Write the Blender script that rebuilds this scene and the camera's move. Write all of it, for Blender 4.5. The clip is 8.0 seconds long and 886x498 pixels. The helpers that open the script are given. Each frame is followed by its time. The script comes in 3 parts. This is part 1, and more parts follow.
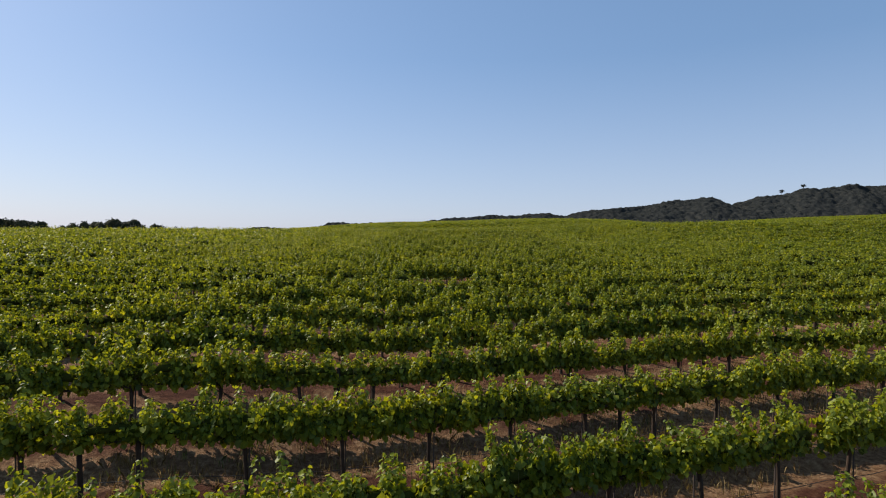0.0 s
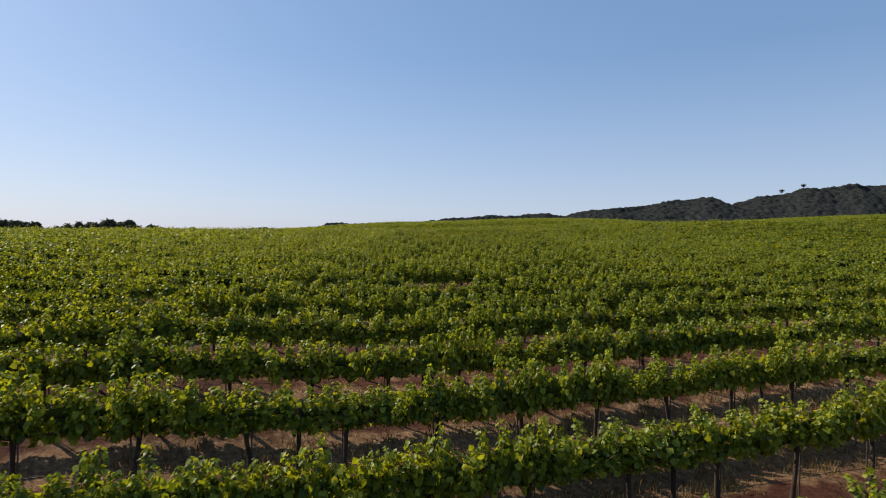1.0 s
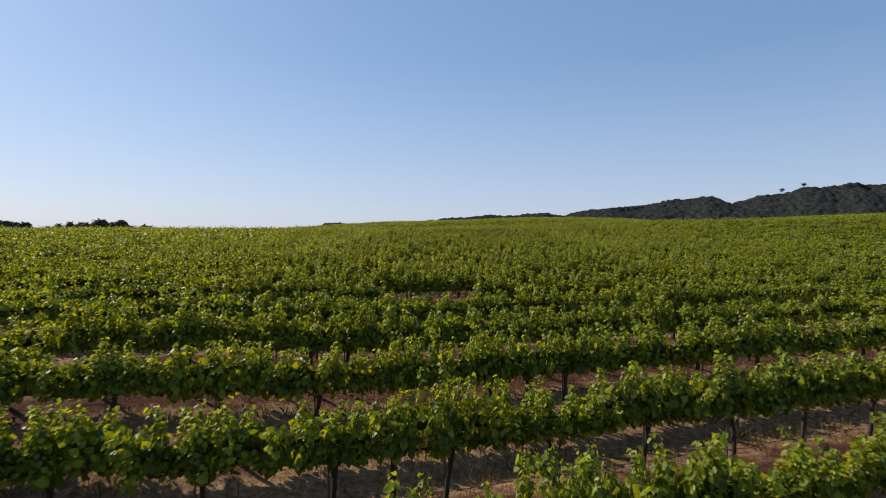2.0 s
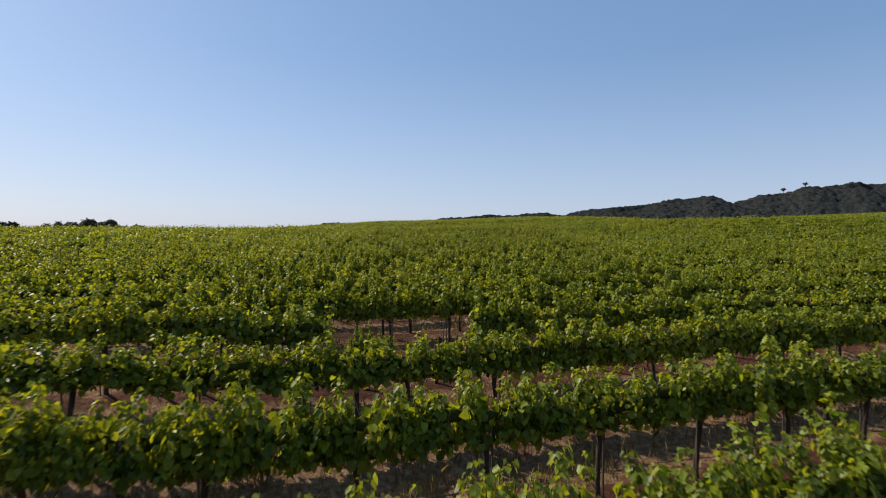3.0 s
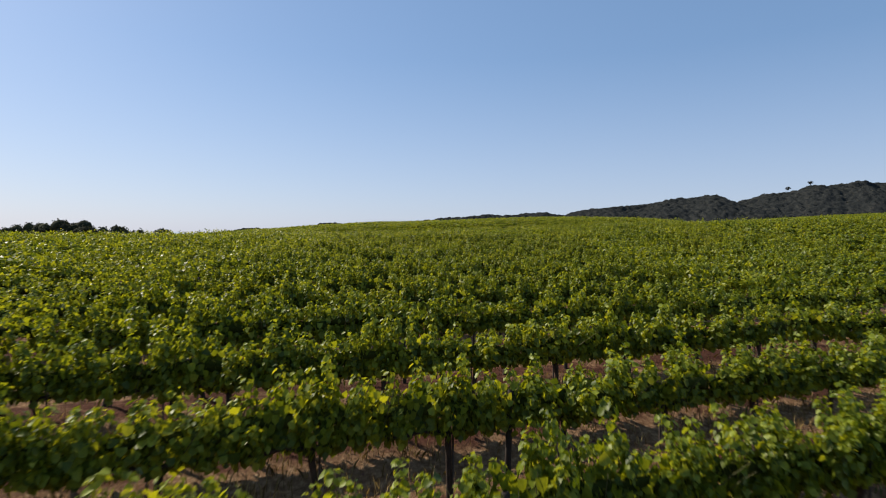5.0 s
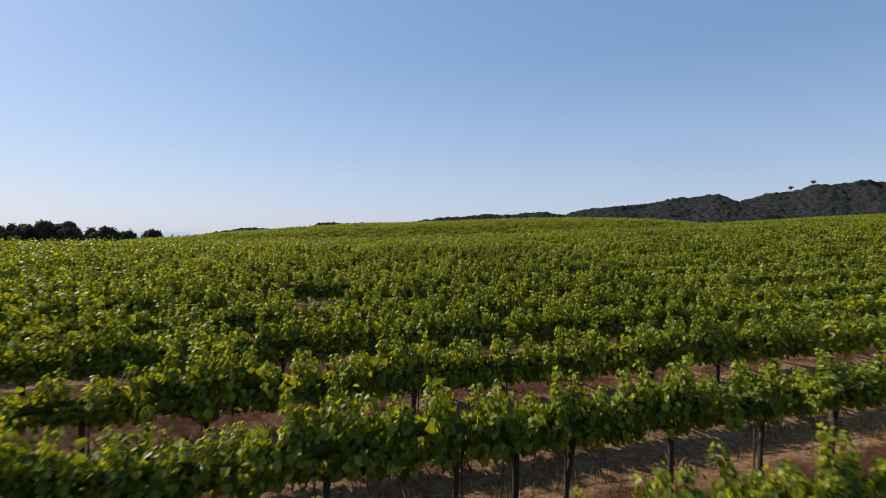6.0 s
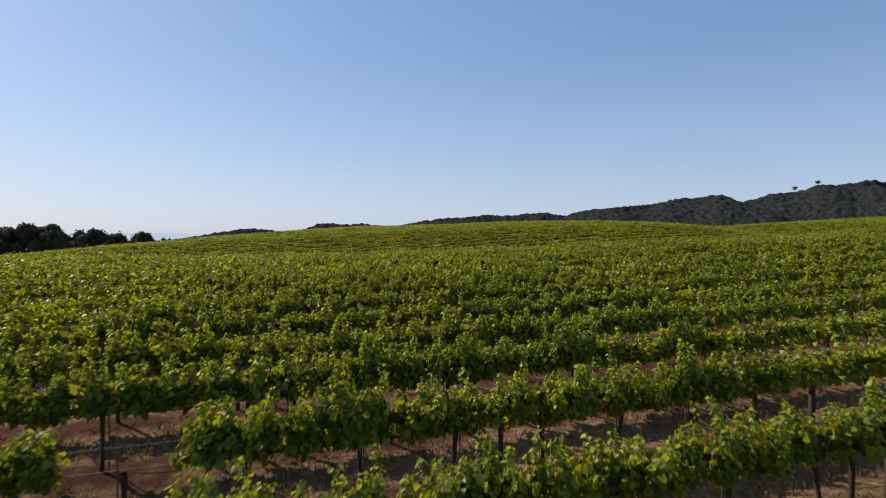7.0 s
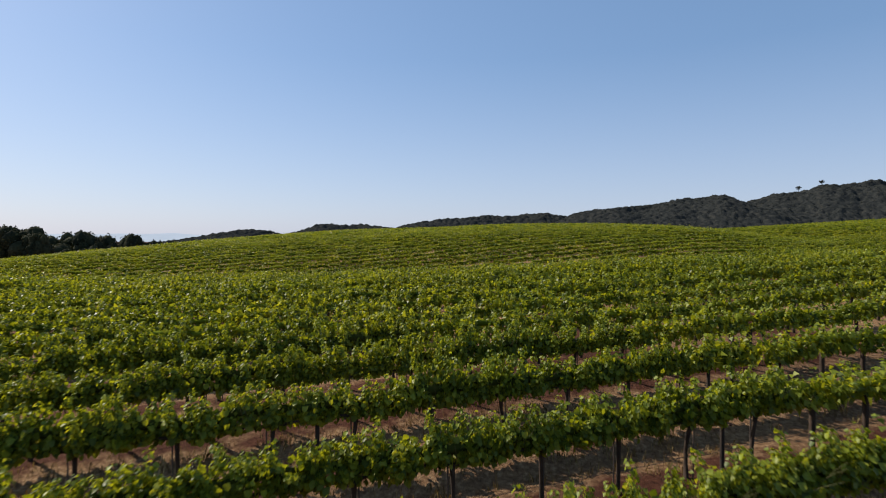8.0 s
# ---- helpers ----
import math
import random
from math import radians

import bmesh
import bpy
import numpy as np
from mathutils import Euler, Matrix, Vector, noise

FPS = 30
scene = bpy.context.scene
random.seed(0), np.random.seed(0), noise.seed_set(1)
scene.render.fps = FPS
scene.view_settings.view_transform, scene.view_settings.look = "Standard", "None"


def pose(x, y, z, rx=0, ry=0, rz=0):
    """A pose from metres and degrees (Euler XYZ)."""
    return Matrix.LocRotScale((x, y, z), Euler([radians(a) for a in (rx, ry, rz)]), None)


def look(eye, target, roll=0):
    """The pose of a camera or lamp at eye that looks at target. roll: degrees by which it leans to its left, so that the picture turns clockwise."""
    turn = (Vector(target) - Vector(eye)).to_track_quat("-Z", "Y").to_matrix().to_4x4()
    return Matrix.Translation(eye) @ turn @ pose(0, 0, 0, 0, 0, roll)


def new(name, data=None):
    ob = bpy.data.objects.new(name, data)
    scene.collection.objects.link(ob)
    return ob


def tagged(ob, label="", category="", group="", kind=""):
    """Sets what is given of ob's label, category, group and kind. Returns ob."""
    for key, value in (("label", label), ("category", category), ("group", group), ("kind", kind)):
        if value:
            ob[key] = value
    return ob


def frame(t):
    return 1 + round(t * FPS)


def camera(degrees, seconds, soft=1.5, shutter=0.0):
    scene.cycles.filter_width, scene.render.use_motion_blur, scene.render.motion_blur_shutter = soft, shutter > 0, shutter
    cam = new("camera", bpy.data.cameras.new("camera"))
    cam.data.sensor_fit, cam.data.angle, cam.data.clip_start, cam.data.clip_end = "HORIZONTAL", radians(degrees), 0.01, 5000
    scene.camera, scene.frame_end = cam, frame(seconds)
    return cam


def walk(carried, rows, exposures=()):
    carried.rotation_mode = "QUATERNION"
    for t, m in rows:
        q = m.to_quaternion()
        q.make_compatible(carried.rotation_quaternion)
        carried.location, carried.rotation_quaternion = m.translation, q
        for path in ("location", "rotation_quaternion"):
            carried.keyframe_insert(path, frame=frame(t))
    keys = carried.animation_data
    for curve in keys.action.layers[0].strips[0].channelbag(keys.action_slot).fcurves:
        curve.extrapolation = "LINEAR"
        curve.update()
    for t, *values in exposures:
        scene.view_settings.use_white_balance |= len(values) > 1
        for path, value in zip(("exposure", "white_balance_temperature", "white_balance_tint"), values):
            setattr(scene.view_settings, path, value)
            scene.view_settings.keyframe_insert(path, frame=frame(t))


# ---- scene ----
cam = camera(76.6, 8.0, soft=1.0, shutter=0.15)
PATH = [
    (0, (-0.050, -0.000, -0.100), (-0.043, 2.000, -0.142), 0.71),
    (0.5, (-0.015, 1.141, -0.115), (-0.006, 3.141, -0.156), 0.68),
    (1, (0.046, 2.820, -0.139), (0.056, 4.820, -0.180), 0.66),
    (1.5, (0.142, 4.936, -0.171), (0.154, 6.936, -0.212), 0.61),
    (1.7, (0.192, 5.884, -0.190), (0.205, 7.884, -0.231), 0.58),
    (2.8, (0.624, 12.300, -0.180), (0.641, 14.299, -0.221), 0.53),
    (3, (0.724, 13.632, -0.167), (0.742, 15.631, -0.208), 0.53),
    (3.5, (0.995, 17.134, -0.106), (1.015, 19.134, -0.148), 0.51),
    (4, (1.293, 20.792, 0.027), (1.314, 22.792, -0.016), 0.49),
    (4.5, (1.600, 24.600, 0.278), (1.622, 26.600, 0.235), 0.46),
    (5, (1.938, 28.482, 0.574), (1.961, 30.482, 0.532), 0.45),
    (5.2, (2.080, 30.052, 0.691), (2.103, 32.051, 0.648), 0.46),
    (6.3, (2.874, 38.998, 1.495), (2.899, 40.998, 1.451), 0.41),
    (6.5, (3.022, 40.674, 1.681), (3.047, 42.673, 1.638), 0.41),
    (7, (3.402, 44.827, 2.167), (3.426, 46.827, 2.125), 0.38),
    (7.5, (3.794, 48.798, 2.628), (3.818, 50.797, 2.586), 0.33),
    (8, (4.203, 52.709, 3.076), (4.227, 54.708, 3.034), 0.30),
]
walk(cam, [(t, look(eye, target, roll)) for t, eye, target, roll in PATH], ((0.0, 0.22, 6720, 14), (8.0, 0.22, 6720, 14)))

# ---- light ----
SUN_AZ, SUN_EL = radians(-60), radians(43)   # azimuth from +y, positive to the right
world = bpy.data.worlds.new("sky")
scene.world = world
world.use_nodes = True
wn = world.node_tree
sky = wn.nodes.new("ShaderNodeTexSky")
sky.sky_type = 'NISHITA'
sky.sun_disc = False
sky.sun_elevation = SUN_EL
sky.sun_rotation = SUN_AZ
sky.altitude = 100
sky.air_density = 0.9
sky.dust_density = 0.85
sky.ozone_density = 2.0
wn.nodes["Background"].inputs["Strength"].default_value = 0.117
up = wn.nodes.new("ShaderNodeSeparateXYZ")      # a pale summer haze, thickest towards the horizon all round
wn.links.new(wn.nodes.new("ShaderNodeTexCoord").outputs["Generated"], up.inputs[0])
haze_amount, haze_tone = wn.nodes.new("ShaderNodeValToRGB"), wn.nodes.new("ShaderNodeValToRGB")
for r, low, high, top in ((haze_amount, (0.74, 0.74, 0.74, 1), (0.45, 0.45, 0.45, 1), 0.30), (haze_tone, (0.50, 0.61, 0.82, 1), (0.18, 0.385, 0.69, 1), 0.30)):
    r.color_ramp.elements[0].color, r.color_ramp.elements[1].color = low, high
    r.color_ramp.elements[1].position = top
    wn.links.new(up.outputs[2], r.inputs[0])
bright = wn.nodes.new("ShaderNodeVectorMath")
bright.operation = 'SCALE'
bright.inputs["Scale"].default_value = 7.2
wn.links.new(haze_tone.outputs[0], bright.inputs[0])
haze = wn.nodes.new("ShaderNodeMix")
haze.data_type = 'RGBA'
wn.links.new(haze_amount.outputs[0], haze.inputs[0])
wn.links.new(sky.outputs[0], haze.inputs[6])
wn.links.new(bright.outputs[0], haze.inputs[7])
wn.links.new(haze.outputs[2], wn.nodes["Background"].inputs["Color"])
sun_data = bpy.data.lights.new("sun", 'SUN')
sun_data.energy = 5.0
sun_data.angle = radians(0.55)
sun_data.color = (1.0, 0.93, 0.82)
sun = new("sun", sun_data)
sun_from = Vector((math.sin(SUN_AZ) * math.cos(SUN_EL), math.cos(SUN_AZ) * math.cos(SUN_EL), math.sin(SUN_EL)))
sun.matrix_world = look(sun_from * 60, (0, 0, 0))


# ---- materials ----
def material(name):
    m = bpy.data.materials.new(name)
    m.use_nodes = True
    nt = m.node_tree
    return m, nt, nt.nodes["Principled BSDF"]


def node(nt, kind, **values):
    n = nt.nodes.new(kind)
    for key, value in values.items():
        n.inputs[key.replace("_", " ")].default_value = value
    return n


def ramp(nt, factor, stops):
    r = nt.nodes.new("ShaderNodeValToRGB")
    while len(r.color_ramp.elements) < len(stops):
        r.color_ramp.elements.new(0.5)
    for e, (p, c) in zip(r.color_ramp.elements, stops):
        e.position, e.color = p, (*c, 1)
    nt.links.new(factor, r.inputs[0])
    return r.outputs[0]


def mixed(nt, a, b, factor, blend='MIX'):
    n = nt.nodes.new("ShaderNodeMix")
    n.data_type, n.blend_type = 'RGBA', blend
    for sock, value in ((n.inputs[0], factor), (n.inputs[6], a), (n.inputs[7], b)):
        if isinstance(value, (int, float)):
            sock.default_value = value
        elif isinstance(value, tuple):
            sock.default_value = (*value, 1)
        else:
            nt.links.new(value, sock)
    return n.outputs[2]


def position(nt):
    return nt.nodes.new("ShaderNodeNewGeometry").outputs["Position"]


def noise_at(nt, where, scale, detail=4.0, rough=0.55):
    n = node(nt, "ShaderNodeTexNoise", Scale=scale, Detail=detail, Roughness=rough)
    nt.links.new(where, n.inputs["Vector"])
    return n.outputs[0]


def bump(nt, bsdf, height, strength, distance):
    b = node(nt, "ShaderNodeBump", Strength=strength, Distance=distance)
    nt.links.new(height, b.inputs["Height"])
    nt.links.new(b.outputs[0], bsdf.inputs["Normal"])


def leaf_material(name, stops, glow, share, rough=0.42, gloss=0.3):
    """A thin leaf: a glossy face with light passing through it."""
    m, nt, p = material(name)
    geo = nt.nodes.new("ShaderNodeNewGeometry")
    own = ramp(nt, geo.outputs["Random Per Island"], stops)
    patch = noise_at(nt, geo.outputs["Position"], 0.22, 3)
    tone = ramp(nt, patch, [(0.3, (0.80, 0.86, 0.80)), (0.7, (1.12, 1.08, 0.95))])
    col = mixed(nt, own, tone, 1.0, 'MULTIPLY')
    vein = noise_at(nt, geo.outputs["Position"], 38.0, 2)
    col = mixed(nt, col, ramp(nt, vein, [(0.35, (0.82, 0.85, 0.8)), (0.65, (1.1, 1.08, 1.0))]), 1.0, 'MULTIPLY')
    nt.links.new(col, p.inputs["Base Color"])
    p.inputs["Roughness"].default_value = rough
    p.inputs["Specular IOR Level"].default_value = gloss
    t = nt.nodes.new("ShaderNodeBsdfTranslucent")
    nt.links.new(mixed(nt, col, glow, 1.0, 'MULTIPLY'), t.inputs["Color"])
    mx = node(nt, "ShaderNodeMixShader", Fac=share)
    nt.links.new(p.outputs[0], mx.inputs[1])
    nt.links.new(t.outputs[0], mx.inputs[2])
    nt.links.new(mx.outputs[0], nt.nodes["Material Output"].inputs["Surface"])
    return m


VINE_TONES = [(0.0, (0.052, 0.086, 0.012)), (0.5, (0.172, 0.212, 0.024)), (0.93, (0.270, 0.318, 0.036)), (1.0, (0.285, 0.305, 0.044))]
VINE_LEAF = leaf_material("vine_leaf", VINE_TONES, (2.15, 1.74, 0.46), 0.42, 0.44, 0.24)
HEDGE_LEAF = leaf_material("dense_vine_leaf", VINE_TONES, (2.15, 1.74, 0.46), 0.40, 0.95, 0.02)
# vine leaf colour darkened to paint the shade deep inside a hedge
SHADED_LEAF = leaf_material("shaded_vine_leaf", [(0.0, (0.030, 0.036, 0.010)), (1.0, (0.065, 0.075, 0.018))], (1.6, 1.4, 0.5), 0.25, 0.9, 0.02)
OAK_LEAF = leaf_material("oak_leaf", [(0.0, (0.020, 0.025, 0.016)), (1.0, (0.052, 0.056, 0.034))], (1.2, 1.2, 0.7), 0.12, 0.8, 0.05)
WOOD_LEAF = leaf_material("forest_leaf", [(0.0, (0.026, 0.031, 0.031)), (0.7, (0.050, 0.053, 0.049)), (1.0, (0.085, 0.080, 0.066))], (1.2, 1.2, 0.9), 0.16, 0.9, 0.02)


def plain(name, stops, scale, rough=0.85, relief=0.4, depth=0.01, stretch=(1, 1, 1), gloss=0.4):
    m, nt, p = material(name)
    tc = nt.nodes.new("ShaderNodeTexCoord")
    mp = node(nt, "ShaderNodeMapping", Scale=stretch)
    nt.links.new(tc.outputs["Object"], mp.inputs[0])
    a = noise_at(nt, mp.outputs[0], scale, 6, 0.65)
    nt.links.new(ramp(nt, a, stops), p.inputs["Base Color"])
    p.inputs["Roughness"].default_value = rough
    p.inputs["Specular IOR Level"].default_value = gloss
    bump(nt, p, a, relief, depth)
    return m


BARK = plain("vine_bark", [(0.3, (0.022, 0.014, 0.009)), (0.6, (0.062, 0.040, 0.026)), (0.8, (0.10, 0.07, 0.05))], 26, 0.9, 0.8, 0.01, (1, 1, 0.25))
SHOOT = plain("shoot_bark", [(0.3, (0.06, 0.07, 0.02)), (0.7, (0.13, 0.11, 0.04))], 30)
STEEL = plain("weathered_steel", [(0.3, (0.05, 0.040, 0.034)), (0.7, (0.11, 0.085, 0.07))], 40, 0.6, 0.2, 0.003)
POST_WOOD = plain("post_wood", [(0.3, (0.018, 0.013, 0.010)), (0.7, (0.05, 0.037, 0.027))], 20, 0.9, 0.6, 0.008, (1, 1, 0.15))
HOSE = plain("black_hose", [(0.3, (0.012, 0.012, 0.013)), (0.7, (0.03, 0.028, 0.026))], 12, 0.5)
OAK_BARK = plain("oak_bark", [(0.3, (0.03, 0.025, 0.02)), (0.7, (0.08, 0.065, 0.05))], 8)
WIRE = plain("galvanised_wire", [(0.3, (0.09, 0.08, 0.075)), (0.7, (0.18, 0.17, 0.16))], 40, 0.6)

ROW_SLOPE = 0.31      # a row goes about this much ahead for each metre to the right
ROW_ANGLE = math.atan(ROW_SLOPE)
ROW_KEYS = ((-8, -9.4), (-1, 7.55), (0, 9.98), (1, 12.38), (2, 14.78), (4, 19.80), (5, 22.35), (6, 24.95), (7, 27.35), (10, 34.20), (15, 46.95),
            (18, 54.50), (19, 56.90), (20, 59.45), (120, 304.5))


def row_slope(v):
    """The rows turn a little on the way up the field."""
    return np.interp(v, (0, 40, 70), (0.275, 0.330, 0.338))


def vine_step(v):
    """How far to the right the next vine of a row stands."""
    return float(np.interp(v, (8, 20, 56), (1.50, 1.47, 1.39)))


def row_at(k):
    return float(np.interp(k, [a for a, b in ROW_KEYS], [b for a, b in ROW_KEYS]))


def ground_material():
    m, nt, p = material("vineyard_soil_and_straw")
    where = position(nt)
    fine, mid, broad = noise_at(nt, where, 9.0, 8, 0.7), noise_at(nt, where, 1.3, 5), noise_at(nt, where, 0.11, 3)
    soil = ramp(nt, fine, [(0.25, (0.032, 0.012, 0.007)), (0.5, (0.084, 0.034, 0.021)), (0.75, (0.150, 0.070, 0.045))])
    straw = ramp(nt, fine, [(0.28, (0.075, 0.038, 0.020)), (0.5, (0.235, 0.140, 0.076)), (0.72, (0.44, 0.315, 0.185))])
    alley = nt.nodes.new("ShaderNodeAttribute")
    alley.attribute_name = "alley"      # how far into the alley between two rows, 0 to 1
    much = nt.nodes.new("ShaderNodeMath")
    much.operation = 'MULTIPLY_ADD'
    nt.links.new(alley.outputs["Fac"], much.inputs[0])
    much.inputs[1].default_value = 0.34
    nt.links.new(mid, much.inputs[2])
    cover = ramp(nt, much.outputs[0], [(0.54, (0, 0, 0)), (0.74, (1, 1, 1))])
    col = mixed(nt, soil, straw, cover)
    col = mixed(nt, col, ramp(nt, broad, [(0.35, (0.66, 0.62, 0.60)), (0.62, (1.15, 1.13, 1.05))]), 1.0, 'MULTIPLY')
    nt.links.new(col, p.inputs["Base Color"])
    p.inputs["Roughness"].default_value = 0.95
    clump = noise_at(nt, where, 26.0, 5, 0.75)
    both = nt.nodes.new("ShaderNodeMath")
    both.operation = 'ADD'
    nt.links.new(fine, both.inputs[0])
    nt.links.new(clump, both.inputs[1])
    bump(nt, p, both.outputs[0], 1.0, 0.06)
    p.inputs["Specular IOR Level"].default_value = 0.1
    return m


GROUND = ground_material()
STRAW = leaf_material("dry_grass", [(0.0, (0.10, 0.060, 0.026)), (0.6, (0.22, 0.150, 0.070)), (1.0, (0.36, 0.27, 0.14))], (1.1, 1.0, 0.7), 0.3, 0.7)
WEED = leaf_material("green_weed", [(0.0, (0.05, 0.08, 0.02)), (1.0, (0.16, 0.17, 0.06))], (1.2, 1.2, 0.6), 0.3, 0.6)
CLOD = plain("clod_soil", [(0.3, (0.07, 0.032, 0.02)), (0.7, (0.17, 0.085, 0.055))], 14, 0.95, 0.6, 0.02)
WOOD_FLOOR = plain("wooded_slope", [(0.25, (0.012, 0.014, 0.014)), (0.5, (0.026, 0.029, 0.028)), (0.75, (0.048, 0.047, 0.040))], 0.22, 1.0, 1.0, 1.2, (1, 1, 1), 0.0)


# ---- terrain ----
def table(keys, lo, hi, step, width):
    """A smooth curve through a few keys, as a lookup table."""
    g = np.arange(lo - 4 * width, hi + 4 * width, step)
    v = np.interp(g, [a for a, b in keys], [b for a, b in keys])
    k = np.exp(-0.5 * (np.arange(-3 * width, 3 * width + step / 2, step) / width) ** 2)
    v = np.convolve(np.pad(v, len(k) // 2, mode='edge'), k / k.sum(), mode='valid')[:len(g)]
    return g, v


# height of the vines' arms along the middle of the near field, and across the crown of the far hill
NEAR = table(((-400, -22), (-60, -9.0), (-20, -5.4), (0, -4.75), (7, -3.88), (10, -3.46), (20, -2.56), (35, -1.66), (50, -0.90), (57, -0.58), (64, -0.12),
              (72, 0.30), (80, 0.56), (86, 0.56), (93, -0.20), (103, -2.0), (113, -3.0), (500, -3.0)), -400, 500, 0.5, 2.5)
CROWN = table(((-400, -16), (-200, -9.0), (-143, -6.6), (-105, -3.8), (-86, -1.9), (-63, 0.8), (-43, 2.9), (-20, 4.6), (4, 5.4), (24, 6.4), (48, 6.5),
               (62, 5.6), (76, 4.7), (92, 5.6), (107, 6.7), (135, 8.4), (172, 10.4), (260, 12), (500, 12)), -400, 500, 0.5, 4)
LEAN_R = table(((-400, -0.004), (50, -0.004), (66, 0.010), (82, 0.045), (112, 0.060), (500, 0.06)), -400, 500, 0.5, 5)
LEAN_L = table(((-400, -0.004), (50, -0.002), (66, 0.006), (82, 0.020), (112, 0.055), (500, 0.055)), -400, 500, 0.5, 5)


CLIMB = table(((-400, 0), (113, 0), (118, 0.05), (132, 0.42), (146, 0.68), (165, 0.82), (190, 0.93), (220, 1.0), (500, 1)), -400, 500, 0.5, 3)


def ease(t):
    t = np.clip(t, 0, 1)
    return t * t * (3 - 2 * t)


def wave(x, y):
    return (np.sin(x * 0.11 + 1.3 * np.sin(y * 0.05)) * np.sin(y * 0.09 + 0.8) * 0.10 + np.sin(x * 0.31 + y * 0.17) * 0.04)


def arm_height(x, y):
    """The height of the vines' arms over any place of the field."""
    x, y = np.asarray(x, float), np.asarray(y, float)
    reach = 70 * np.tanh(x / 70)
    lean = np.where(x > 0, np.interp(y, *LEAN_R), np.interp(y, *LEAN_L))
    near = np.interp(y, *NEAR) + lean * reach + 0.38 * ease((-0.5 - x) / 5.5) * (1 - ease((y - 18) / 30))
    far = np.interp(x, *CROWN)
    z = near + (far - near) * np.interp(y, *CLIMB)
    z = z - 1.5 * np.exp(-((x - np.interp(y, (110, 125, 165, 220), (46, 54, 79, 78))) / 13) ** 2) * ease((y - 112) / 25) * (1 - ease((y - 175) / 40))      # a shallow valley beside the dome
    z = z - 24 * (1 - np.exp(-(np.maximum(y - 222, 0) / 150) ** 2))
    return z + wave(x, y) * ease((y - 40) / 60)


def ground_height(x, y):
    return arm_height(x, y) - 1.0


def strip(*runs):
    """Grid lines from runs of (start, end, step)."""
    return np.unique(np.concatenate([np.arange(a, b, s) for a, b, s in runs]).round(3))


def mesh_from(name, verts, faces, sizes=None, slots=None):
    """A mesh from arrays; faces: (n, k) corner indices, or a flat list with sizes."""
    me = bpy.data.meshes.new(name)
    verts = np.asarray(verts, np.float32).reshape(-1, 3)
    if sizes is None:
        faces = np.asarray(faces, np.int32)
        sizes = np.full(len(faces), faces.shape[1], np.int32)
        faces = faces.ravel()
    me.vertices.add(len(verts))
    me.vertices.foreach_set("co", verts.ravel())
    me.loops.add(len(faces))
    me.loops.foreach_set("vertex_index", np.asarray(faces, np.int32))
    me.polygons.add(len(sizes))
    me.polygons.foreach_set("loop_start", np.r_[0, np.cumsum(sizes)[:-1]].astype(np.int32))
    me.polygons.foreach_set("loop_total", np.asarray(sizes, np.int32))
    if slots is not None:
        me.polygons.foreach_set("material_index", np.asarray(slots, np.int32))
    me.update(calc_edges=True)
    return me


def smooth(me):
    me.polygons.foreach_set("use_smooth", np.ones(len(me.polygons), bool))
    return me


def grid_mesh(name, xs, ys, height):
    gx, gy = np.meshgrid(xs, ys)
    v = np.stack([gx, gy, height(gx, gy)], -1).reshape(-1, 3)
    n, m = len(xs), len(ys)
    i = (np.arange(m - 1)[:, None] * n + np.arange(n - 1)[None]).ravel()
    return smooth(mesh_from(name, v, np.stack([i, i + 1, i + n + 1, i + n], 1)))


rng = np.random.default_rng(7)


def rough_ground(x, y):
    """The field with small lumps near the camera's way."""
    z = ground_height(x, y)
    near = (np.abs(x - 3) < 15) & (y > 0) & (y < 70)
    lump = 0.03 * np.sin(x * 2.1 + np.sin(y * 1.7)) * np.sin(y * 2.6 + 1) + rng.normal(0, 0.016, x.shape)
    v = y - ROW_SLOPE * x
    k = np.interp(y - row_slope(v) * x, [b for a, b in ROW_KEYS], [a for a, b in ROW_KEYS])
    berm = 0.07 * np.cos(2 * np.pi * k)
    return z + np.where(near, lump + berm, 0)


xs = strip((-4200, -800, 400), (-800, -240, 40), (-240, -60, 6), (-60, -12, 1.5), (-12, 18, 0.4), (18, 66, 1.5), (66, 240, 6), (240, 800, 40), (800, 4201, 400))
ys = strip((-4200, -800, 400), (-800, -60, 40), (-60, 0, 3), (0, 70, 0.4), (70, 240, 2.5), (240, 600, 12), (600, 4201, 200))
ground = tagged(new("ground", grid_mesh("ground", xs, ys, rough_ground)), "red-brown vineyard soil with dry straw-coloured grass", "ground", kind="structure")
ground.data.materials.append(GROUND)


co = np.empty(len(ground.data.vertices) * 3, np.float32)
ground.data.vertices.foreach_get("co", co)
gx_, gy_ = co[0::3].astype(float), co[1::3].astype(float)


def row_number(x, y):
    """The row count at a place; whole numbers lie on a row."""
    v = y - ROW_SLOPE * x
    for _ in range(3):
        v = y - row_slope(v) * x
    return np.interp(v, [b for a, b in ROW_KEYS], [a for a, b in ROW_KEYS])


off = np.abs(row_number(gx_, gy_) % 1 - 0.5)
ground.data.attributes.new("alley", 'FLOAT', 'POINT').data.foreach_set("value", np.clip((0.40 - off) / 0.22, 0, 1).astype(np.float32))

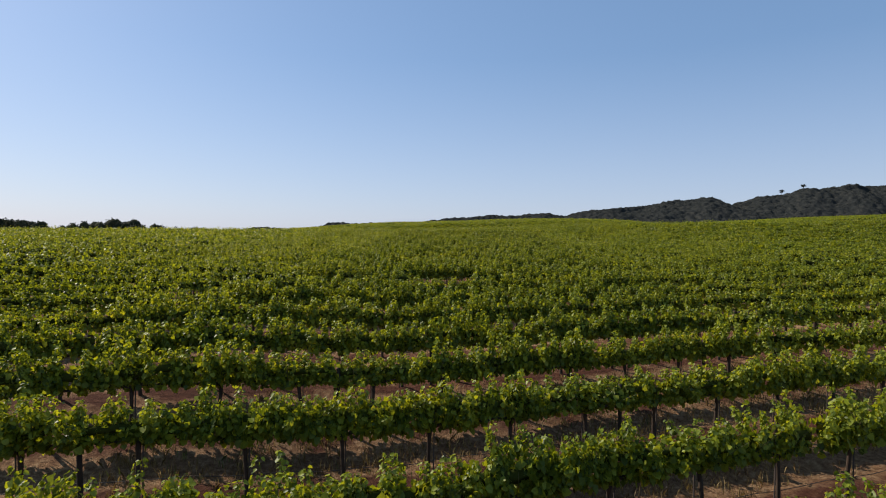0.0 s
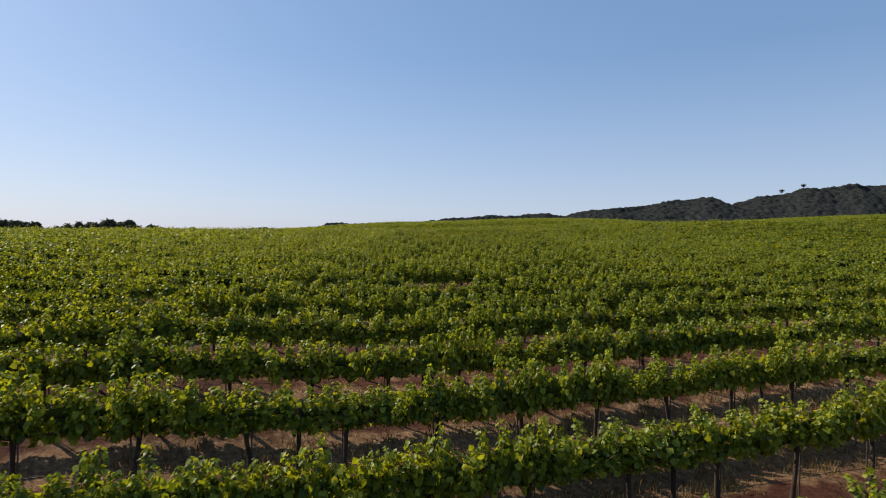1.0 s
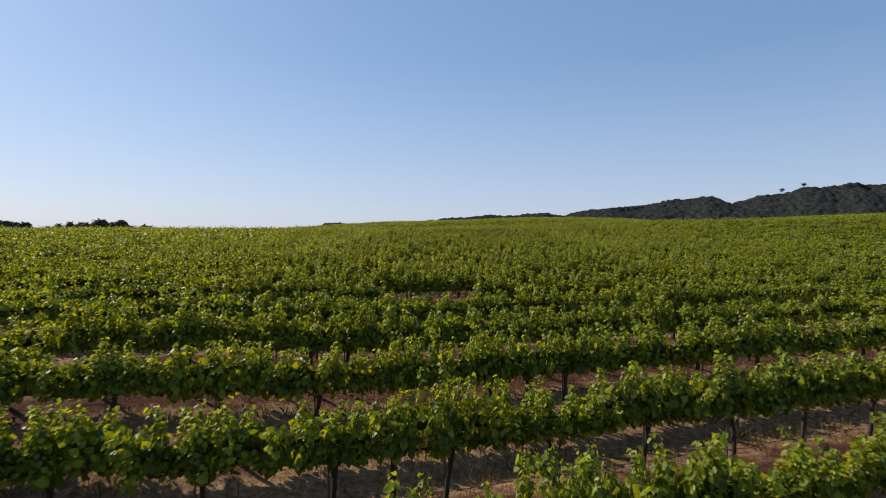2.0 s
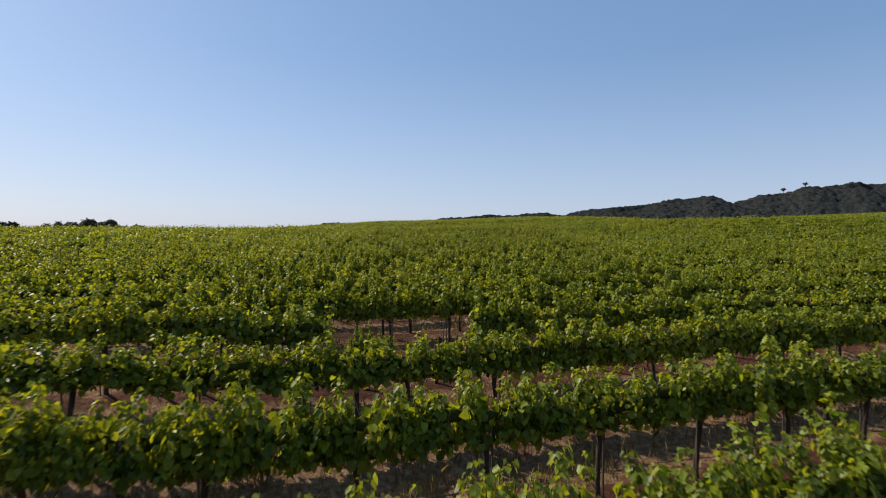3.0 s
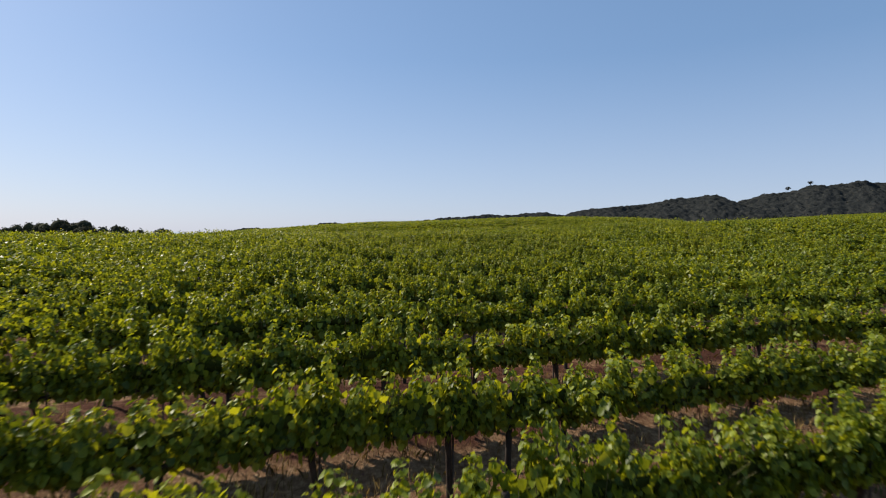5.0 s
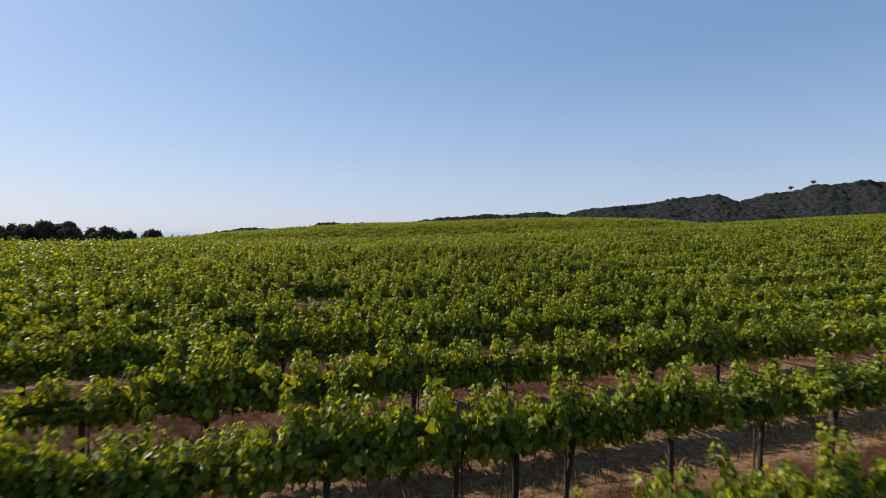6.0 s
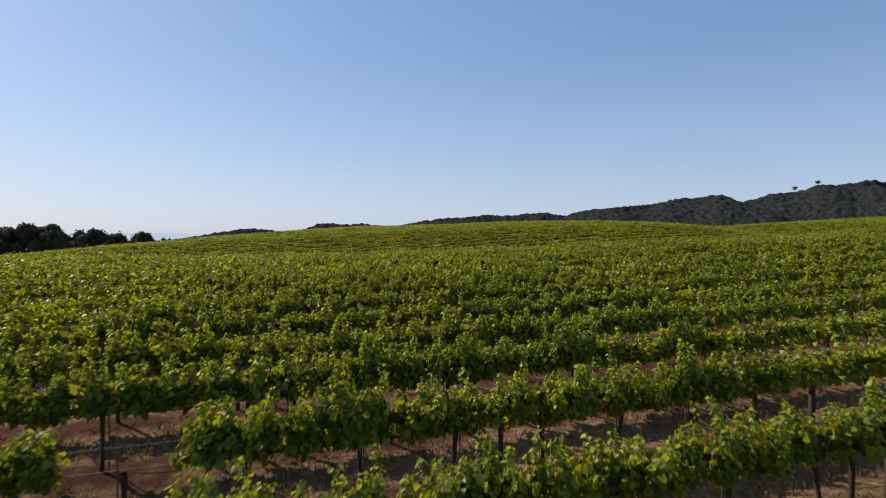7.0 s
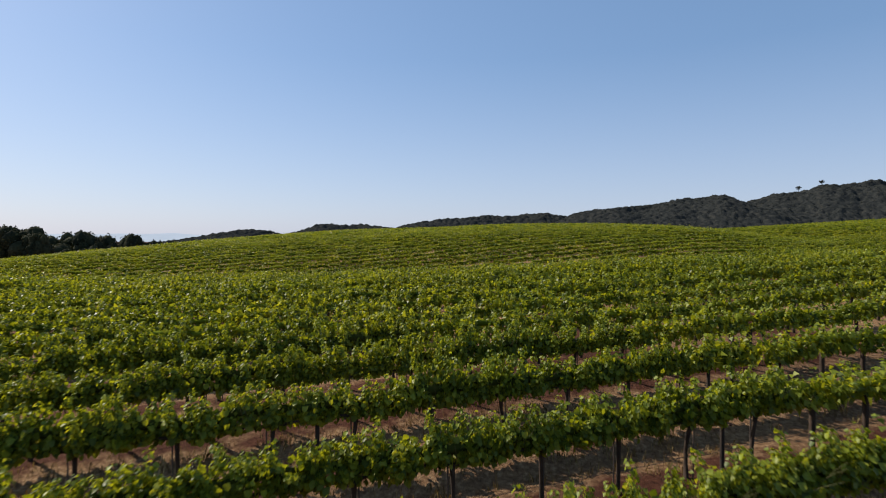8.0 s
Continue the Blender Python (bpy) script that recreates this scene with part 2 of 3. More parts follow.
# ---- leaves ----
LEAF_FINE = np.array([(0, 0.02, 0), (-0.52, 0.10, 0.15), (-0.40, 0.80, 0.07), (0.02, 1.12, -0.10), (0.42, 0.78, 0.08), (0.50, 0.08, 0.16)])   # two halves folded at the midrib
FACE_FINE = np.array([(0, 3, 2, 1), (0, 5, 4, 3)])
LEAF_PLAIN = np.array([(0, 0, 0), (-0.46, 0.42, 0.12), (0.05, 1.12, -0.08), (0.46, 0.46, 0.12)])
FACE_PLAIN = np.array([(0, 2, 1), (0, 3, 2)])
LEAF_FAR = np.array([(-0.48, 0.0, 0), (0.50, 0.08, 0), (0.05, 1.1, 0)])
FACE_FAR = np.array([(0, 1, 2)])


def unit(v):
    return v / np.maximum(np.linalg.norm(v, axis=-1, keepdims=True), 1e-9)


def place_leaves(at, normal, tip, size, leaf):
    """Corners of leaves at places, facing a normal, with the tip going one way."""
    n = unit(normal)
    t = unit(tip - (tip * n).sum(-1, keepdims=True) * n)
    s = np.cross(t, n)
    return at[..., None, :] + size[..., None, None] * (leaf[:, 0:1] * s[..., None, :] + leaf[:, 1:2] * t[..., None, :] + leaf[:, 2:3] * n[..., None, :])


def vine_shoots(count, shoots=18):
    """Where the shoots of count vines begin along the arms, how they lean, and how high they rise."""
    bx = np.linspace(-0.74, 0.74, shoots)[None] + rng.normal(0, 0.07, (count, shoots))
    by = rng.normal(0, 0.07, (count, shoots))
    rise = 0.45 + 0.30 * rng.random((count, shoots)) + 0.17 * (rng.random((count, shoots)) > 0.80)
    rise = rise * (1 - 0.24 * (np.abs(bx) / 0.76) ** 3) * rng.uniform(0.85, 1.13, (count, 1))
    return bx, by, rise, rng.normal(0, 0.11, (count, shoots)), rng.normal(0, 0.21, (count, shoots))


def vine_leaves(stems, each, size, leaf, fill=0.10, broad=1.3):
    """Leaf corners of vines with those shoots, in their own axes: x along the row, z up from the ground."""
    bx, by, rise, lx, ly = stems
    count, shoots = bx.shape
    rows = np.arange(count)[:, None]
    pick = rng.integers(0, shoots, (count, each))
    t = rng.random((count, each)) ** 1.25
    x = bx[rows, pick] + lx[rows, pick] * t
    y = by[rows, pick] + ly[rows, pick] * t ** 1.3
    z = 1.09 + rise[rows, pick] * t - 0.13 * rng.random((count, each)) * (1 - t) ** 2
    turn = rng.uniform(0, 2 * np.pi, (count, each))
    out = np.stack([np.cos(turn), np.sin(turn), np.zeros_like(turn)], -1)
    off = (0.02 + 0.10 * rng.random((count, each)) * (1.40 - 1.05 * t))[..., None]
    at = np.stack([x, y, z], -1) + out * off
    face = out * 0.80 + (0.10 + 0.75 * t)[..., None] * np.array([0, 0, 1.0]) + rng.normal(0, 0.42, out.shape)      # the upper leaves turn to the sky
    tip = out * 0.25 + np.array([0, 0, -0.9]) + rng.normal(0, 0.45, out.shape)
    grow = size * (0.50 + 0.75 * rng.random((count, each))) * (1.05 - 0.45 * t)
    inner = int(each * fill)      # broad old leaves inside the hedge
    at[:, :inner] = np.stack([rng.uniform(-0.78, 0.78, (count, inner)), rng.normal(0, 0.10, (count, inner)), rng.uniform(1.10, 1.52, (count, inner))], -1)
    face[:, :inner] = rng.normal(0, 0.3, (count, inner, 3)) + np.array([0, 1, 0.2])
    grow[:, :inner] = size * rng.uniform(0.8, broad, (count, inner))
    return place_leaves(at, face, tip, grow, leaf)


def turned(corners, where, angle, scale):
    """Vines' corners (n, m, c, 3) set at places."""
    c, s = np.cos(angle)[:, None, None], np.sin(angle)[:, None, None]
    p = corners * scale[:, None, None, :]
    return np.stack([p[..., 0] * c - p[..., 1] * s, p[..., 0] * s + p[..., 1] * c, p[..., 2]], -1) + where[:, None, None, :]


def leaf_faces(n, faces, corners):
    return (np.arange(n)[:, None, None] * corners + faces[None]).reshape(-1, faces.shape[1])


def tube(points, radii, sides=6, cap=True):
    """Corners and faces of a bent, tapered stick."""
    pts = np.asarray(points, float)
    way = unit(np.gradient(pts, axis=0))
    side = unit(np.cross(way, np.where(np.abs(way[:, 2:3]) > 0.9, (1.0, 0, 0), (0, 0, 1.0))))
    up = np.cross(side, way)
    a = np.arange(sides) * 2 * np.pi / sides
    v = pts[:, None] + np.asarray(radii, float)[:, None, None] * (np.cos(a)[None, :, None] * side[:, None] + np.sin(a)[None, :, None] * up[:, None])
    f = []
    for i in range(len(pts) - 1):
        for j in range(sides):
            k = (j + 1) % sides
            f.append((i * sides + j, i * sides + k, (i + 1) * sides + k, (i + 1) * sides + j))
    return v.reshape(-1, 3), f


def join(pieces):
    """One list of corners and faces from several."""
    verts, faces, n = [], [], 0
    for v, f in pieces:
        verts.append(np.asarray(v, float).reshape(-1, 3))
        faces += [tuple(i + n for i in face) for face in f]
        n += len(verts[-1])
    return np.concatenate(verts), faces


def solid(name, pieces, mat, soft=True):
    v, f = join(pieces)
    me = mesh_from(name, v, [i for face in f for i in face], [len(face) for face in f])
    me.materials.append(mat)
    return smooth(me) if soft else me


def part(name, me, parent, label=""):
    ob = new(name, me)
    ob.parent = parent
    return tagged(ob, label)


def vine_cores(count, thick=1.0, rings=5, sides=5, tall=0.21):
    """A lumpy, ragged bolster added inside each vine to fill out its hedge."""
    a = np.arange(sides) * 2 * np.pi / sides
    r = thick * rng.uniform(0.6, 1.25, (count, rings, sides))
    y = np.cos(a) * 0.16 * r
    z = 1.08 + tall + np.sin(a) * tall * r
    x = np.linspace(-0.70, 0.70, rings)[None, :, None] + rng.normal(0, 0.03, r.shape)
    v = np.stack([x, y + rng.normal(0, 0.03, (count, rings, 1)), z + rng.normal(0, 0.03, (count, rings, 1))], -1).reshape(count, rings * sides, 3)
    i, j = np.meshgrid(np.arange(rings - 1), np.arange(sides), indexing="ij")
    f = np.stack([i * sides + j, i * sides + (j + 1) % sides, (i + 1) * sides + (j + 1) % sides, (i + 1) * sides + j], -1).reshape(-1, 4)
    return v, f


# ---- the vines that the camera passes nearest ----
KINDS = 12
FINE_LEAVES, SMALL_LEAVES = 900, 1250
foliage_meshes, trunk_meshes, arm_meshes = [], [], []
stems = vine_shoots(KINDS)
fine = vine_leaves(stems, FINE_LEAVES, 0.100, LEAF_FINE, 0.10, 1.1)
small = vine_leaves(stems, SMALL_LEAVES, 0.086, LEAF_PLAIN, 0.0)
for i in range(KINDS):
    lean, bend = rng.normal(0, 0.05, 2), rng.normal(0, 0.025, 2)
    h = np.array([-0.06, 0.0, 0.26, 0.52, 0.76, 0.98])
    pts = np.stack([lean[0] * (h - 0.98) + bend[0] * np.sin(h * 5), lean[1] * (h - 0.98) + bend[1] * np.sin(h * 4), h], -1)
    trunk_meshes.append(solid("trunk", [tube(pts, (0.058, 0.048, 0.036, 0.033, 0.036, 0.044), 7)], BARK))
    arms = []
    for way in (-1, 1):
        a = np.linspace(0, 0.74, 6)
        arms.append(tube(np.stack([way * a, rng.normal(0, 0.012, 6), 0.98 + 0.05 * np.sin(a * 4) + rng.normal(0, 0.01, 6)], -1), np.linspace(0.034, 0.017, 6), 6))
    arm_meshes.append(solid("arm", arms, BARK))
    canes = []
    for j in range(13):
        b = np.array([-0.7 + j * 0.117 + rng.normal(0, 0.03), rng.normal(0, 0.03), 1.0])
        g = np.linspace(0, 1, 4)[:, None]
        canes.append(tube(b + g * np.array([rng.normal(0, 0.13), 0, 0.36 + 0.28 * rng.random()]) + g ** 1.4 * np.array([0, rng.normal(0, 0.2), 0]), (0.006, 0.005, 0.004, 0.002), 4))
    cv, cf = join(canes)
    lf = leaf_faces(FINE_LEAVES, FACE_FINE, len(LEAF_FINE))
    sf = leaf_faces(SMALL_LEAVES, FACE_PLAIN, 4)
    # filler core in the darkened colour, so the hedge's inner shade is painted
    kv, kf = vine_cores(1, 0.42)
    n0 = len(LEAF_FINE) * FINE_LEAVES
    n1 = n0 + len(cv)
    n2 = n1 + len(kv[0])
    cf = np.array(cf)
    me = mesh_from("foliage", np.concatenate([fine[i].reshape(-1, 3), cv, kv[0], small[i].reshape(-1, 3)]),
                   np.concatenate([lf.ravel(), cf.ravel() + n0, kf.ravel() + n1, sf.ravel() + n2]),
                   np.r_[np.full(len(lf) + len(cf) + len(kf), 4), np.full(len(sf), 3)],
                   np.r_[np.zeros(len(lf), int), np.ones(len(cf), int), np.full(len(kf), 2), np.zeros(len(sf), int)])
    for mat in (VINE_LEAF, SHOOT, SHADED_LEAF):
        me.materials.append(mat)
    foliage_meshes.append(me)
stake_mesh = solid("stake", [tube([(0, 0, -0.15), (0, 0, 0.5), (0.005, 0, 1.30)], (0.013, 0.013, 0.012), 5)], STEEL)
post_mesh = solid("line_post", [tube([(0, 0, -0.3), (0, 0, 0.7), (0.01, 0, 1.44), (0.01, 0, 1.45)], (0.04, 0.039, 0.037, 0.02), 8)], POST_WOOD)

PHASES = {-1: 2.52, 0: 2.78, 1: 3.02, 2: 1.95, 4: 2.79, 5: 1.70, 6: 3.70, 7: 1.03, 9: 1.77, 10: -0.80, 15: 2.60, 16: -2.70, 17: -1.88, 18: 7.82, 19: 4.10, 20: 3.07}   # a trunk's place in a row
BARE = ((6, -1.9, 0.9), (17, -1.7, -0.3))   # row and stretch where vines stand without leaves
near_at, field_at, side_at = [], [], []
for k in range(-6, 96):
    v0 = row_at(k)
    step = vine_step(v0)
    x0 = PHASES.get(k, (k * 0.61803 % 1) * step)
    for i in range(int(-150 / step), int(230 / step)):
        x = x0 + i * step
        y = v0 + float(row_slope(v0)) * x
        if y < -8 or y > 228:
            continue
        reach = 0.82 * y + 7.5
        if x < -110 + 0.2 * max(0, y - 160) and y > 120:
            continue
        if abs(x) > reach or y < 3:
            if y < 110 and abs(x) < 95:
                side_at.append((x, y, k, i))
            continue
        if 100 < y and abs(x - 4) > 0.80 * (y - 45) + 10 and abs(x) > 0.5 * y:
            if y < 165:
                side_at.append((x, y, k, i))
                continue
        spot = (x, y, k, i)
        if 3.0 < y < 68 and -5.8 + 0.02 * y - 4.5 * min(1.0, max(0.0, (20 - y) / 8)) < x < 8.4 + 0.03 * y and len(near_at) < 330:
            near_at.append(spot)
        else:
            field_at.append(spot)


def vine(x, y, k, i):
    root = new("grape_vine")
    root.matrix_world = pose(x, y, float(ground_height(x, y)) + 0.03, 0, 0, math.degrees(math.atan(float(row_slope(row_at(k))))) + rng.normal(0, 1.5) + 180 * int(rng.integers(0, 2)))
    n = int(rng.integers(0, KINDS))
    part("trunk", trunk_meshes[int(rng.integers(0, KINDS))], root)
    bare = any(k == r and lo < x < hi for r, lo, hi in BARE)
    if not bare:
        part("arm", arm_meshes[n], root)
        f = part("foliage", foliage_meshes[n], root)
        f.scale = (1.0, rng.uniform(0.85, 1.15), rng.uniform(0.84, 1.14))
        f.location = (0, 0, 0.95 * (1 - f.scale[2]))
    elif k == 6 and i % 2:
        f = part("foliage", foliage_meshes[n], root, "small tuft of young green leaves")
        f.scale = (0.40, 0.7, 0.70)
    s = part("stake", stake_mesh, root, "thin rusty steel stake")
    s.location = (0.07, rng.uniform(-0.04, 0.04), 0)
    if bare:
        return tagged(root, "nearly bare grape vine with a dark trunk in a gap", "grape vine", "vines in the rows")
    return tagged(root, "green leafy grape vine on a dark twisted trunk in a row", "grape vine", "vines in the rows")


for spot in near_at:
    vine(*spot)

# ---- the rest of the field ----
def field_vines(name, spots, each, size, label, thick, rings=3, sides=4, trunks=True, leaf=LEAF_PLAIN, faces=FACE_PLAIN, heart=2, tall=0.21):
    spots = np.array(spots)
    n = len(spots)
    where = np.stack([spots[:, 0], spots[:, 1], ground_height(spots[:, 0], spots[:, 1])], -1)
    angle = ROW_ANGLE + np.pi * rng.integers(0, 2, n)
    scale = np.stack([np.ones(n), rng.uniform(0.9, 1.2, n), rng.uniform(0.94, 1.06, n)], -1)
    c = turned(vine_leaves(vine_shoots(n), each, size, leaf), where, angle, scale).reshape(-1, 3)
    f = leaf_faces(n * each, faces, len(leaf))
    sizes = np.full(len(f), f.shape[1])
    flat, slots = f.ravel(), np.zeros(len(f), int)
    if trunks:
        q = np.array([(-1, -1), (1, -1), (1, 1), (-1, 1)]) * 0.04
        low = np.concatenate([q, np.zeros((4, 1))], 1)
        high = np.concatenate([q * 0.8 + rng.normal(0, 0.01, (4, 2)), np.full((4, 1), 1.06)], 1)
        box = np.concatenate([low, high])
        tv = (where[:, None] + box[None]).reshape(-1, 3)
        tf = (np.arange(n)[:, None, None] * 8 + np.array([(0, 1, 5, 4), (1, 2, 6, 5), (2, 3, 7, 6), (3, 0, 4, 7)])[None]).reshape(-1, 4) + len(c)
        c = np.concatenate([c, tv])
        flat = np.concatenate([flat, tf.ravel()])
        sizes = np.concatenate([sizes, np.full(len(tf), 4)])
        slots = np.concatenate([slots, np.ones(len(tf), int)])
    # filler cores; heart 2 gives them the colour with shade painted in
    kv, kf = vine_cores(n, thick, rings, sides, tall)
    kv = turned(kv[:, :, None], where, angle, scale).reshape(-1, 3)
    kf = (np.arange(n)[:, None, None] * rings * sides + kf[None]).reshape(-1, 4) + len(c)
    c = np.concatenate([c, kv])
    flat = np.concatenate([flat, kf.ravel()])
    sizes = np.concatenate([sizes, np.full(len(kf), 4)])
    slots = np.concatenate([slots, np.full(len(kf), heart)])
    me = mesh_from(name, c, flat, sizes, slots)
    for mat in (VINE_LEAF, BARK, SHADED_LEAF, HEDGE_LEAF):
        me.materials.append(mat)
    return tagged(new(name, me), label, "grape vines", kind="stuff")


def band(y0, y1, x0=-400, x1=400, inside=True):
    return [s for s in field_at if y0 <= s[1] < y1 and ((x0 <= s[0] <= x1) == inside)]


FAR = dict(leaf=LEAF_FAR, faces=FACE_FAR, heart=3)
field_vines("vineyard_rows", band(-10, 45, -16, 22), 860, 0.112, "rows of green grape vines on a gentle slope", 0.5)
field_vines("vineyard_rows", band(-10, 45, -16, 22, False), 420, 0.165, "rows of green grape vines at the field's side", 0.8, leaf=LEAF_FAR, faces=FACE_FAR)
field_vines("vineyard_rows", band(45, 100, -14, 26), 560, 0.142, "rows of green grape vines towards the rise", 0.42, 3, 4, tall=0.22, **FAR)
field_vines("vineyard_rows", band(45, 100, -14, 26, False), 215, 0.195, "rows of green grape vines along the rise", 0.5, 3, 4, tall=0.24, **FAR)
field_vines("vineyard_rows", band(100, 117), 8, 0.35, "rows of green grape vines in the dip", 1.2, trunks=False, tall=0.28, **FAR)
field_vines("vineyard_rows", band(117, 162), 155, 0.215, "rows of green grape vines on the far hill's face", 0.7, 3, 4, trunks=False, tall=0.24, **FAR)
field_vines("vineyard_rows", band(162, 228), 54, 0.31, "rows of green grape vines on the far hill's crown", 0.8, 3, 4, trunks=False, tall=0.26, **FAR)
field_vines("vineyard_rows", side_at, 6, 0.5, "rows of green grape vines at the field's far sides", 1.2, leaf=LEAF_FAR, faces=FACE_FAR)

# ---- hoses, wires and posts along the nearest rows ----
def along(k, lo, hi, step, lift, sag, side):
    x = np.arange(lo, hi, step)
    v = row_at(k)
    y = v + float(row_slope(v)) * x
    z = ground_height(x, y) + lift + sag * np.sin(x * 2 * np.pi / vine_step(v) + k) + rng.normal(0, sag * 0.4, len(x))
    return np.stack([x, y + side, z], -1)


for k in range(-2, 24):
    lo, hi = -9 - 0.1 * k, 15 + 0.2 * k
    line = along(k, lo, hi, 0.5, 0.40, 0.02, 0.06)
    hose = new("drip_hose", solid("drip_hose", [tube(line, np.full(len(line), 0.006), 5)], HOSE))
    tagged(hose, "black irrigation hose strung low along the vine trunks", "hose", "drip hoses along the rows")
    for lift in (1.05, 1.34):
        line = along(k, lo, hi, 1.0, lift, 0.004, 0.02)
        wire = new("trellis_wire", solid("trellis_wire", [tube(line, np.full(len(line), 0.002), 3)], WIRE))
        tagged(wire, "thin galvanised wire stretched along the row", "wire", "trellis wires")
    for i in range(-1, 2):
        x = PHASES.get(k, (k * 0.61803 % 1) * 1.45) + vine_step(row_at(k)) * (0.5 + 6 * i + 2 * (k % 3))
        y = row_at(k) + float(row_slope(row_at(k))) * x
        p = new("line_post", post_mesh)
        p.matrix_world = pose(x, y, float(ground_height(x, y)), rng.normal(0, 1.2), rng.normal(0, 1.2), rng.uniform(0, 360))
        tagged(p, "weathered wooden post standing in a vine row", "post", "posts in the rows")

# ---- dry grass, weeds and clods in the alleys ----
def blades(count, lo, hi, mat, name, label, low, high, per, keep):
    cx, cy = rng.uniform(-6, 12, count), rng.uniform(3, 66, count)
    cx = cx + (cy - 8) * 0.03
    k = row_number(cx, cy)
    off = np.abs(k - np.round(k))
    patch = np.sin(cx * 0.9 + 2 * np.sin(cy * 0.4)) + np.sin(cy * 0.7 - cx * 0.3) + rng.normal(0, 0.8, count)
    ok = (off > lo) & (off < hi) & (patch > keep)
    cx, cy = cx[ok], cy[ok]
    n = len(cx)
    bx, by = cx[:, None] + rng.normal(0, 0.10, (n, per)), cy[:, None] + rng.normal(0, 0.10, (n, per))
    base = np.stack([bx, by, ground_height(bx, by) - 0.02], -1)
    h = rng.uniform(low, high, (n, per))[..., None]
    lean = rng.normal(0, 0.32, (n, per, 3)) * np.array([1, 1, 0])
    wide = unit(rng.normal(0, 1, (n, per, 3)) * np.array([1, 1, 0])) * rng.uniform(0.004, 0.010, (n, per))[..., None]
    mid = base + h * (lean * 0.35 + np.array([0, 0, 0.6]))
    top = base + h * (lean + np.array([0, 0, 0.92]))
    c = np.stack([base - wide, base + wide, mid + wide * 0.8, top, mid - wide * 0.8], -2)
    me = mesh_from(name, c, (np.arange(n * per)[:, None] * 5 + np.arange(5)[None]))
    me.materials.append(mat)
    return tagged(new(name, me), label, "grass", kind="stuff")


blades(15000, 0.12, 0.5, STRAW, "dry_grass", "dry straw-coloured grass in the alleys between rows", 0.05, 0.24, 9, -0.9)
blades(2200, 0.05, 0.5, WEED, "weeds", "sparse yellow-green weeds between the rows", 0.06, 0.22, 7, 0.6)


def clods(count):
    x, y = rng.uniform(-12, 20, count), rng.uniform(2, 68, count)
    r = 0.012 + 0.028 * rng.random(count) ** 3
    oct_v = np.array([(1, 0, 0), (0, 1, 0), (-1, 0, 0), (0, -1, 0), (0, 0, 0.8), (0, 0, -0.8)])
    oct_f = np.array([(0, 1, 4), (1, 2, 4), (2, 3, 4), (3, 0, 4), (1, 0, 5), (2, 1, 5), (3, 2, 5), (0, 3, 5)])
    c = np.stack([x, y, ground_height(x, y) + 0.01], -1)[:, None] + r[:, None, None] * (oct_v[None] + rng.normal(0, 0.28, (count, 6, 3)))
    me = mesh_from("clods", c, leaf_faces(count, oct_f, 6))
    me.materials.append(CLOD)
    return tagged(new("clods", me), "red-brown clods of tilled soil", "soil clods", kind="stuff")


clods(3500)

# ---- far woods and hills ----
def crowns(x, y, cell):
    """Height over the soil of a closed canopy of round crowns, one to a jittered cell."""
    ix, iy = np.floor(x / cell), np.floor(y / cell)
    best = np.zeros_like(x)
    for a in (-1, 0, 1):
        for b in (-1, 0, 1):
            cx, cy = ix + a, iy + b
            h1 = np.modf(np.abs(np.sin(cx * 127.1 + cy * 311.7) * 43758.5453))[0]
            h2 = np.modf(np.abs(np.sin(cx * 269.5 + cy * 183.3) * 24634.6345))[0]
            h3 = np.modf(np.abs(np.sin(cx * 41.3 + cy * 97.9) * 13758.345))[0]
            r = cell * (0.55 + 0.45 * h3)
            d2 = ((cx + h1) * cell - x) ** 2 + ((cy + h2) * cell - y) ** 2
            best = np.maximum(best, np.sqrt(np.maximum(r * r - d2, 0)) * (0.8 + 0.5 * h2))
    return best


